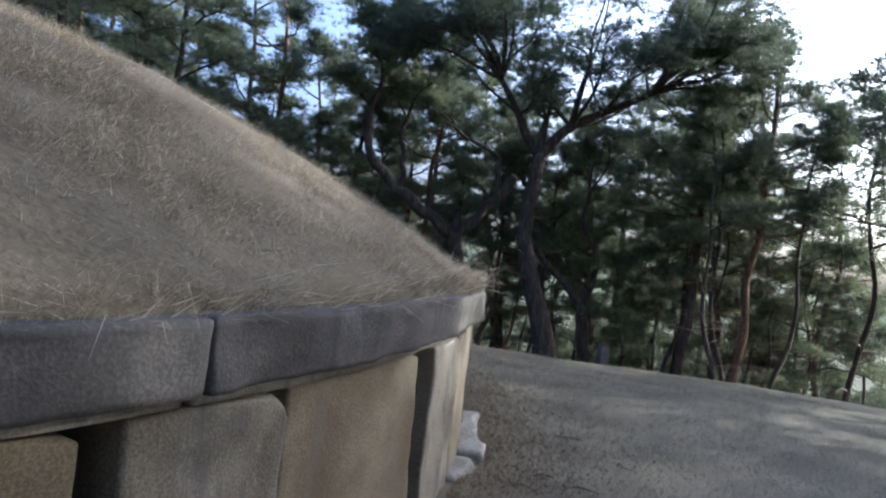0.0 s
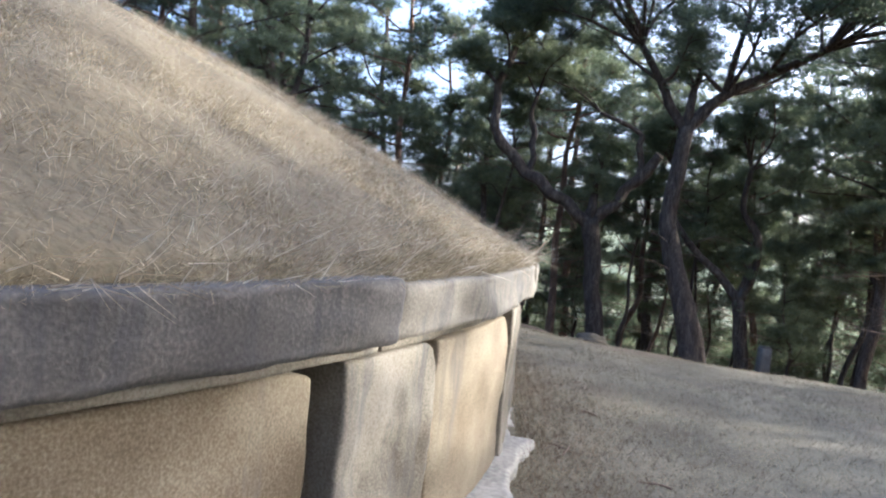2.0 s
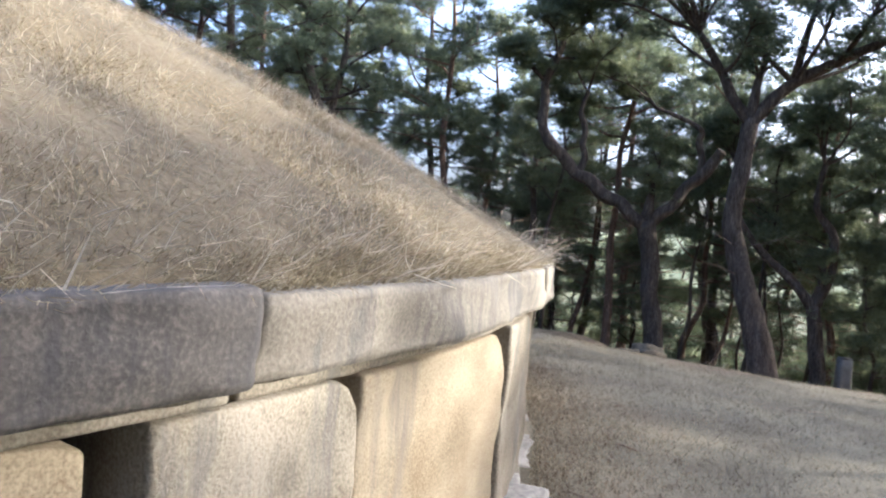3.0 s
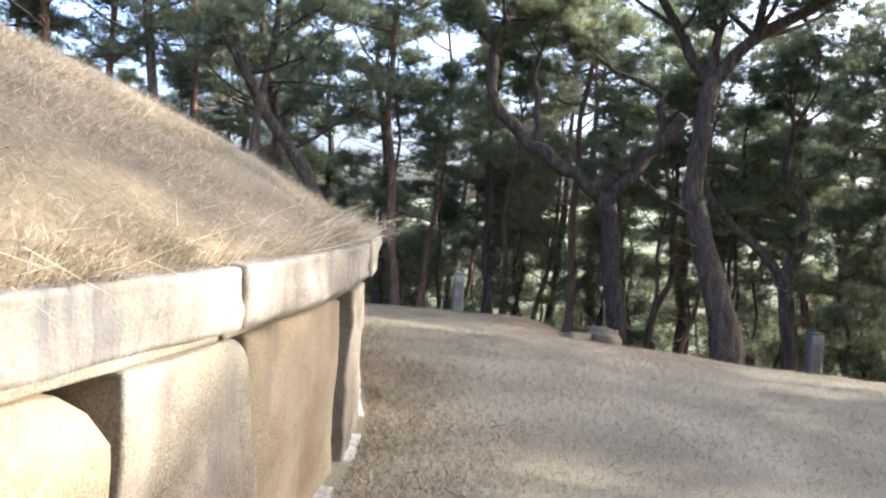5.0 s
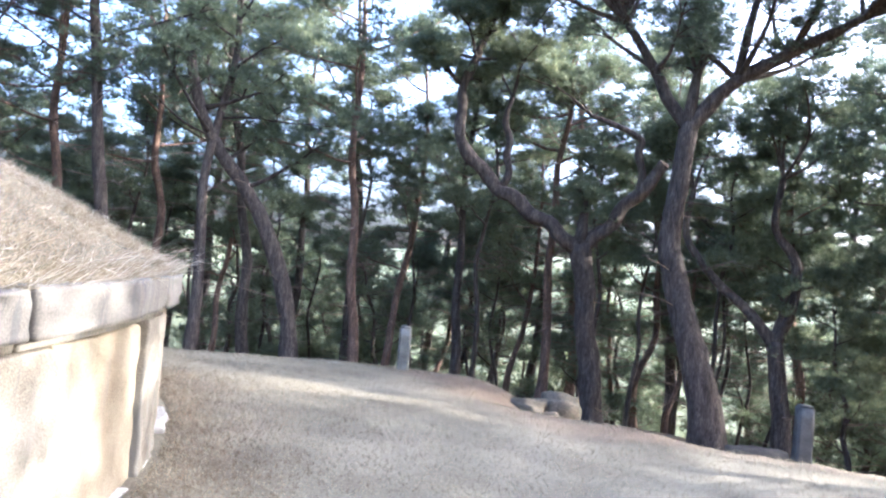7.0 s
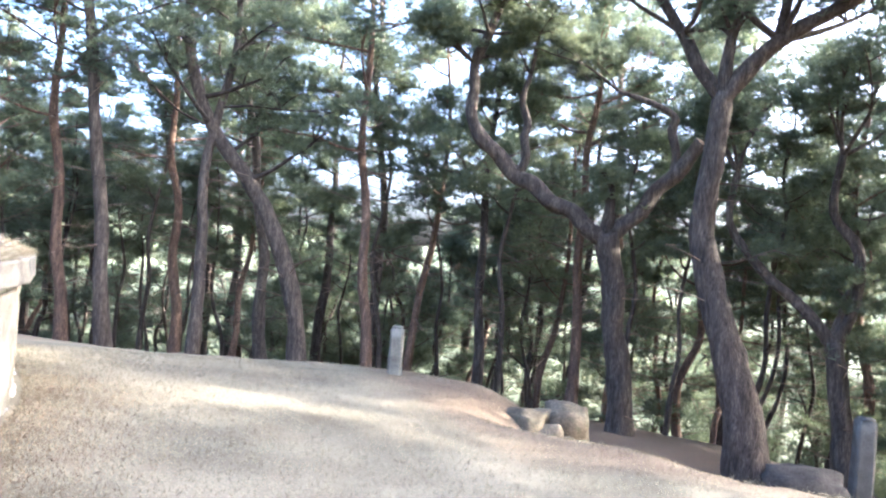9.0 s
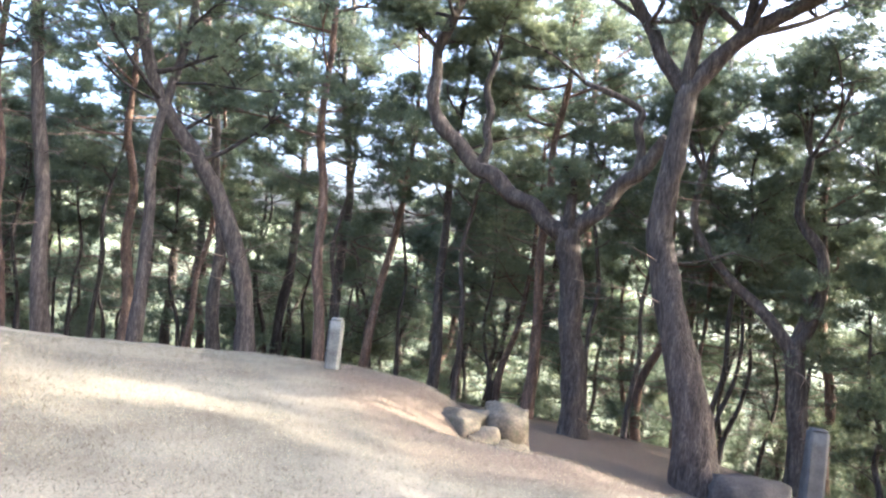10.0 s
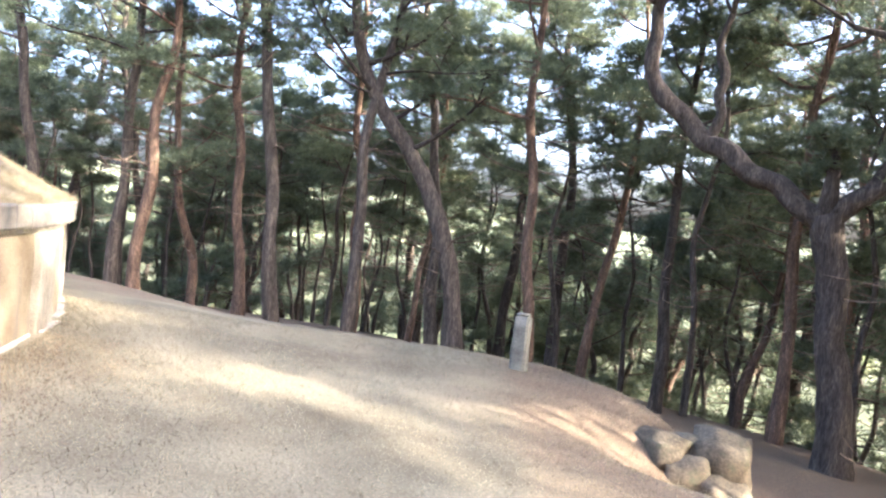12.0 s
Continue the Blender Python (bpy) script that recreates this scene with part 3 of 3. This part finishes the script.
    # unseen pines and bushes, added only to shade wall and mound beside a sunlit gap
    for q, d, k, s in ((-3.8, 14.5, 6, 1.0), (-2.0, 17.5, 5, 1.1), (-0.6, 14.5, 6, 1.0), (1.3, 17.0, 6, 1.05), (0.9, 22.0, 6, 1.25), (1.3, 26.0, 6, 1.35), (2.2, 13.4, 1, 1.0), (0.5, 14.6, 3, 1.0), (3.7, 15.0, 8, 0.92), (5.1, 15.4, 8, 0.92), (6.6, 15.2, 8, 1.25), (-1.4, 23.0, 6, 1.25), (9.2, 15.6, 6, 1.0), (1.4, 19.5, 1, 0.95), (9.3, 21.0, 6, 1.25), (11.0, 17.6, 6, 1.05)):
        x, y = -q * sy + d * sx, q * sx + d * sy
        plant(k, x, y, rng.uniform(0, 360), s)
        placed.append((x, y))

    def scatter(count, az0, az1, r0, r1, choices, gap, sizes, skip=None):
        n = tries = 0
        while n < count and tries < 6000:
            tries += 1
            az, r = rng.uniform(az0, az1), r0 + (r1 - r0) * rng.uniform(0, 1)
            x, y = CX + r * math.cos(radians(az)), CY + r * math.sin(radians(az))
            if any((x - a) ** 2 + (y - b) ** 2 < gap * gap for a, b in placed) or r < edge_radius(az) + 1.5 or (skip and skip(x, y)):
                continue
            placed.append((x, y))
            plant(int(rng.choice(choices)), x, y, rng.uniform(0, 360), rng.uniform(*sizes))
            n += 1

    def sun_lane(x, y):
        q = -x * math.sin(radians(SUN_AZ)) + y * math.cos(radians(SUN_AZ))
        return 2.2 < q < 7.2 or 9.9 < q < 15.3
    def clearing(x, y):
        q = -x * sy + y * sx
        return (y < 23.8 and -3.0 < x < 6.8) or (x > 6 and 10.2 < q < 14.8)
    scatter(30, -90, 24, 16.8, 23, [1, 3, 6, 3], 1.5, (1.0, 1.15), sun_lane)     # near woods on the sunny side, unseen, added to cut sun and sky light
    scatter(10, -90, 26, 23, 38, [5, 6], 2.0, (1.0, 1.25), sun_lane)
    scatter(20, -180, -75, 13, 24, [5, 6, 1], 1.6, (1.0, 1.2))                   # woods behind the start, unseen, added to dim the wall
    scatter(32, 25, 165, 19.0, 28, [4, 4, 4, 4, 2], 0.9, (0.8, 1.15), clearing)
    scatter(7, 24, 41, 19.5, 28, [1, 3, 5], 2.0, (1.0, 1.15), sun_lane)
    scatter(7, 26, 66, 21.0, 29, [8, 8, 7], 1.4, (0.7, 1.0), clearing)
    scatter(10, 26, 70, 19.0, 28, [4], 0.9, (0.85, 1.1), clearing)
    scatter(9, 68, 165, 20, 31, [8, 7, 8], 1.4, (0.8, 1.1))
    scatter(10, 25, 165, 22, 32, [7, 8, 8, 8], 1.6, (0.9, 1.25), clearing)
    scatter(4, 95, 165, 21.5, 30, [5, 6], 2.0, (1.05, 1.3), clearing)
    scatter(6, 25, 168, 29, 42, [7, 8], 2.4, (1.0, 1.3))
    scatter(5, 22, 168, 44, 62, [5, 6, 6], 3.2, (1.1, 1.5))
    scatter(10, 52, 150, 20.0, 30, [4], 0.8, (0.8, 1.2), clearing)     # thin poles between the larger trunks
    scatter(14, 62, 165, 20.5, 29, [0, 1, 3], 1.7, (1.05, 1.25), clearing)      # tall crowns that close the canopy
    scatter(6, 50, 70, 27, 34, [0, 1, 3], 1.8, (1.2, 1.4), clearing)
    scatter(6, 60, 168, 26, 40, [7, 8], 1.7, (1.0, 1.4), clearing)      # the woods falling away behind
    scatter(5, 50, 168, 38, 60, [5, 6, 6], 2.6, (1.1, 1.6), clearing)
    scatter(16, 55, 150, 19.5, 27, [4, 2], 0.8, (0.75, 1.1), clearing)
    scatter(36, 40, 168, 24.5, 34, [7, 8, 8], 1.5, (0.9, 1.25), lambda x, y: y < 23.8 and -3.0 < x < 6.8)      # bushes down the slope
    scatter(7, 30, 60, 27, 40, [5, 6, 7], 2.2, (1.0, 1.2), lambda x, y: sun_lane(x, y) or clearing(x, y))
    scatter(10, 30, 62, 20.0, 30, [4], 0.9, (0.85, 1.2), lambda x, y: sun_lane(x, y) or clearing(x, y))


def build_hero_pines():
    # the pine that forks low into a crooked limb and a sawn-off stump
    t = pine("pine_tree", 71, [(0, 0, -0.7), (-0.05, 0, 0.5), (-0.1, 0, 1.3), (-0.3, 0, 2.3), (-0.35, 0, 3.2), (-0.6, -0.1, 4.4)], [0.33, 0.29, 0.26, 0.25, 0.24, 0.26], 0, 2.3, M_BARK, 0.9,
             extra=(([(-0.6, -0.1, 4.3), (-1.0, -0.25, 4.5), (-1.35, -0.35, 4.85), (-1.8, -0.5, 5.0), (-2.2, -0.6, 5.4), (-2.6, -0.7, 5.55), (-2.95, -0.85, 6.0), (-3.3, -1.0, 6.3),
                      (-3.55, -1.1, 6.8), (-3.55, -1.05, 7.4), (-3.6, -1.0, 8.0), (-3.35, -0.9, 8.7), (-3.2, -0.8, 9.3)], [0.21, 0.19, 0.185, 0.18, 0.18, 0.17, 0.16, 0.15, 0.135, 0.125, 0.115, 0.1, 0.08]),
                    ([(-2.55, -0.7, 5.5), (-2.38, -0.55, 6.0), (-2.48, -0.5, 6.4), (-2.45, -0.4, 6.8), (-2.62, -0.4, 7.3), (-2.5, -0.3, 7.9)], [0.11, 0.1, 0.095, 0.09, 0.08, 0.06]),
                    ([(-0.55, -0.1, 4.3), (-0.25, 0.0, 4.65), (0.1, 0.0, 4.9), (0.35, 0.1, 5.4), (0.75, 0.1, 5.75), (1.2, 0.1, 6.45)], [0.2, 0.175, 0.17, 0.155, 0.15, 0.135]),
                    ([(0.7, 0.1, 5.75), (0.72, 0.15, 6.2), (0.6, 0.15, 6.7), (0.65, 0.15, 7.0), (0.15, 0.15, 7.3), (-0.6, 0.2, 7.6)], [0.1, 0.095, 0.09, 0.08, 0.065, 0.05])),
             dead=2, label="old pine forking low into a crooked limb and a sawn-off stump", tufts=42, tip_boughs=12)
    t.matrix_world = pose(0.85, 22.4, -2.2)
    # the thick, bent pine whose crown spreads over the path
    t = pine("pine_tree", 72, [(0, 0, -0.7), (-0.3, 0.1, 1.0), (-0.55, 0.2, 1.9), (-0.95, 0.4, 3.2), (-1.15, 0.5, 4.2), (-1.05, 0.5, 5.2), (-0.95, 0.5, 6.5)],
             [0.36, 0.3, 0.29, 0.24, 0.21, 0.2, 0.19], 0, 4.0, M_BARK, 0.9,
             extra=(([(-0.95, 0.5, 6.4), (-1.4, 0.45, 7.0), (-1.7, 0.4, 7.6), (-2.3, 0.2, 8.5)], [0.15, 0.13, 0.11, 0.08]),
                    ([(-0.95, 0.5, 6.4), (-0.5, 0.5, 7.0), (-0.1, 0.5, 7.4), (0.8, 0.4, 7.9), (2.0, 0.2, 8.5)], [0.17, 0.15, 0.14, 0.12, 0.08]),
                    ([(-0.1, 0.5, 7.4), (0.0, 0.3, 8.2), (0.2, 0.1, 9.2)], [0.1, 0.09, 0.06])),
             dead=8, pad=0.85, label="thick old pine with a bent trunk and spreading crown", tufts=46, tip_boughs=14)
    t.matrix_world = pose(3.45, 19.8, -1.78)
    # the crooked pine beside the lower post
    z = float(ground_z(5.3, 23.6))
    t = pine("pine_tree", 73, [(0, 0, -0.4), (-0.2, 0, 1.2), (-0.45, 0, 2.9)], [0.25, 0.2, 0.18], 0, 2.4, M_BARK, 0.9,
             extra=(([(-0.45, 0, 2.8), (-1.0, 0, 3.5), (-1.9, 0, 4.3), (-2.6, 0, 5.3), (-2.5, 0, 6.4)], [0.14, 0.12, 0.11, 0.09, 0.07]),
                    ([(-0.45, 0, 2.8), (-0.1, 0, 3.7), (-0.1, 0, 4.8), (-0.6, 0, 5.6), (-0.5, 0, 6.8)], [0.14, 0.12, 0.11, 0.09, 0.07])),
             dead=4, label="crooked young pine forking at chest height", tufts=32)
    t.matrix_world = pose(5.3, 23.6, z)
    # the red pine behind the fork, with many sunlit bare twigs
    t = pine("pine_tree", 75, wavy_trunk(61, 9.5, (0.02, 0.0), 0.25), taper(0.15), 8, 2.3, M_RED, 0.72, dead=60, dead_length=1.5,
             label="red-barked pine bristling with bare dead twigs")
    t.matrix_world = pose(-0.75, 24.6, float(ground_z(-0.75, 24.6)))
    # the leaning pine past the tall post
    z = float(ground_z(-6.6, 21.0))
    t = pine("pine_tree", 74, [(0, 0, -0.4), (-0.1, 0, 1.4), (-0.5, -0.3, 3.2), (-1.1, -0.7, 4.6), (-1.9, -1.4, 6.0), (-2.4, -1.7, 7.6), (-2.5, -1.8, 9.4)],
             [0.25, 0.21, 0.19, 0.18, 0.15, 0.12, 0.08], 8, 2.5, M_BARK, 0.5, label="slender pine leaning in a long bend")
    t.matrix_world = pose(-6.6, 21.0, z)


def build_backdrop():
    segs, verts, faces = 160, [], []
    for j in range(segs):
        a = 2 * math.pi * j / segs
        for r, h in ((420, -21), (520, 8 + 10 * noise.noise(Vector((math.cos(a) * 2, math.sin(a) * 2, 0)))), (700, 22 + 22 * noise.noise(Vector((math.cos(a) * 3, math.sin(a) * 3, 5))))):
            verts.append((r * math.cos(a), r * math.sin(a), h))
    for j in range(segs):
        k = (j + 1) % segs
        for i in range(2):
            faces.append((3 * j + i, 3 * k + i, 3 * k + i + 1, 3 * j + i + 1))
    tagged(mesh_object("backdrop", verts, faces, M_HILL), "distant low wooded hills", "hills", kind="structure")


def build_grass():
    rng = np.random.default_rng(5)

    def on_mound(n, az0, az1, r0, r1):
        """Places on the mound, in loose clumps."""
        az, r = np.radians(rng.uniform(az0, az1, n)), np.sqrt(rng.uniform(r0 ** 2, r1 ** 2, n))
        x, y = CX + r * np.cos(az), CY + r * np.sin(az)
        clump = np.sin(9 * x + 2 * np.sin(5 * y)) * np.sin(8 * y + 2 * np.sin(6 * x)) + 0.5 * np.sin(23 * x) * np.sin(21 * y)
        keep = clump > rng.uniform(-1.3, 0.9, n)
        return x[keep], y[keep], r[keep], az[keep]
    x, y, r, az = on_mound(520000, -70, 100, 3.0, R - 0.03)
    blades("mound_grass", x, y, mound_z(r, az) - 0.02, 0.07, 0.0014, (np.cos(az) * 0.35, np.sin(az) * 0.35), M_BLADE, rng, "short dry tangled grass on the mound", "grass")
    x, y, r, az = on_mound(60000, -60, 55, 4.0, R - 0.04)
    blades("pale_grass", x, y, mound_z(r, az) - 0.015, 0.1, 0.0016, (np.cos(az) * 0.5, np.sin(az) * 0.5), M_PALEBLADE, rng, "bleached straw strands among the mound grass", "grass")
    x, y, r, az = on_mound(42000, -55, 100, R - 0.16, R + 0.0)
    blades("edge_grass", x, y, mound_z(r, az) - 0.01, 0.075, 0.0017, (np.cos(az) * 0.9, np.sin(az) * 0.9), M_BLADE, rng, "ragged dry grass over the capstones' rim", "grass")
    n = 700
    az, r = np.radians(rng.uniform(-50, 45, n)), R - 0.02 - 0.2 * rng.uniform(0, 1, n) ** 2
    x, y = CX + r * np.cos(az), CY + r * np.sin(az)
    blades("stray_grass", x, y, mound_z(r, az), 0.24, 0.0028, (np.cos(az) * 1.2, np.sin(az) * 1.2), M_PALEBLADE, rng, "long bleached stalks hanging over the capstones", "grass")
    n = 190000
    az, r = np.radians(rng.uniform(-35, 78, n)), R + 0.02 + 7.5 * rng.uniform(0, 1, n) ** 1.4
    x, y = CX + r * np.cos(az), CY + r * np.sin(az)
    blades("terrace_grass", x, y, ground_z(x, y) - 0.006, 0.055, 0.0026, (0, 0), M_SHORT, rng, "short dry trampled grass", "grass")
    n = 18000
    az, r = np.radians(rng.uniform(-35, 60, n)), R + 0.02 + np.abs(rng.normal(0, 0.5, n))
    x, y = CX + r * np.cos(az), CY + r * np.sin(az)
    blades("brown_litter", x, y, ground_z(x, y) - 0.004, 0.07, 0.0022, (0, 0), M_BROWN, rng, "brown withered grass along the wall's foot", "grass")


build_ground()
build_mound()
build_stone_ring()
stone_post(-2.23, 17.55, 0.79, 0.24, 20, "pale square granite fence post on the terrace edge", M_POST)
stone_post(5.05, 20.5, 1.45, 0.32, 10, "weathered granite fence post among the pines, darkened for shade", M_SHADEPOST)
for row in ((0.74, 17.5, -1.06, 0.58, 0.54, 0.74, 20, 1, "large rounded mossy boulder in the terrace edge"),
            (0.18, 17.05, -0.95, 0.62, 0.5, 0.4, -20, 2, "flat brown stone wedged in the terrace edge"),
            (0.54, 16.98, -1.13, 0.52, 0.42, 0.42, 38, 3, "low brown stone leaning on the bank"),
            (0.38, 17.35, -0.95, 0.46, 0.42, 0.36, 70, 7, "small brown stone packed between larger ones"),
            (0.88, 17.2, -1.33, 0.54, 0.48, 0.46, 60, 4, "brown footing stone at the foot of the bank")):
    boulder(*row)
boulder(4.15, 19.5, float(ground_z(4.15, 19.5)) + 0.12, 1.05, 0.75, 0.7, 15, 6, "dark low boulder beside the thick pine", M_DARK)
def fallen_twig(x, y, turn, length, seed):
    rng = np.random.default_rng(seed)
    z = float(ground_z(x, y))
    k = rng.normal(0, 0.12, 4) * length
    v, f = tube([(0, 0, 0.008), (length * 0.35, k[0], 0.02), (length * 0.7, k[1], 0.018), (length, k[2], 0.008)], [0.006, 0.005, 0.004, 0.002], 6)
    w, g = tube([(length * 0.45, k[0] * 0.8, 0.016), (length * 0.6, k[3] + 0.06, 0.025), (length * 0.72, k[3] + 0.11, 0.012)], [0.004, 0.003, 0.002], 5)
    ob = mesh_object("fallen_twig", *join([(v, f), (w, g)]), M_DEAD, None, "thin dry twig fallen on the turf")
    ob.matrix_world = pose(x, y, z, 0, 0, turn)
    tagged(ob, category="twig", group="fallen twigs")


twig_rng = random.Random(8)
for i in range(9):
    a, d = radians(twig_rng.uniform(-10, 25)), R + 0.2 + 1.1 * twig_rng.random()
    fallen_twig(CX + d * math.cos(a), CY + d * math.sin(a), twig_rng.uniform(0, 360), twig_rng.uniform(0.1, 0.26), i)
build_backdrop()
build_hero_pines()
build_woods()
build_grass()
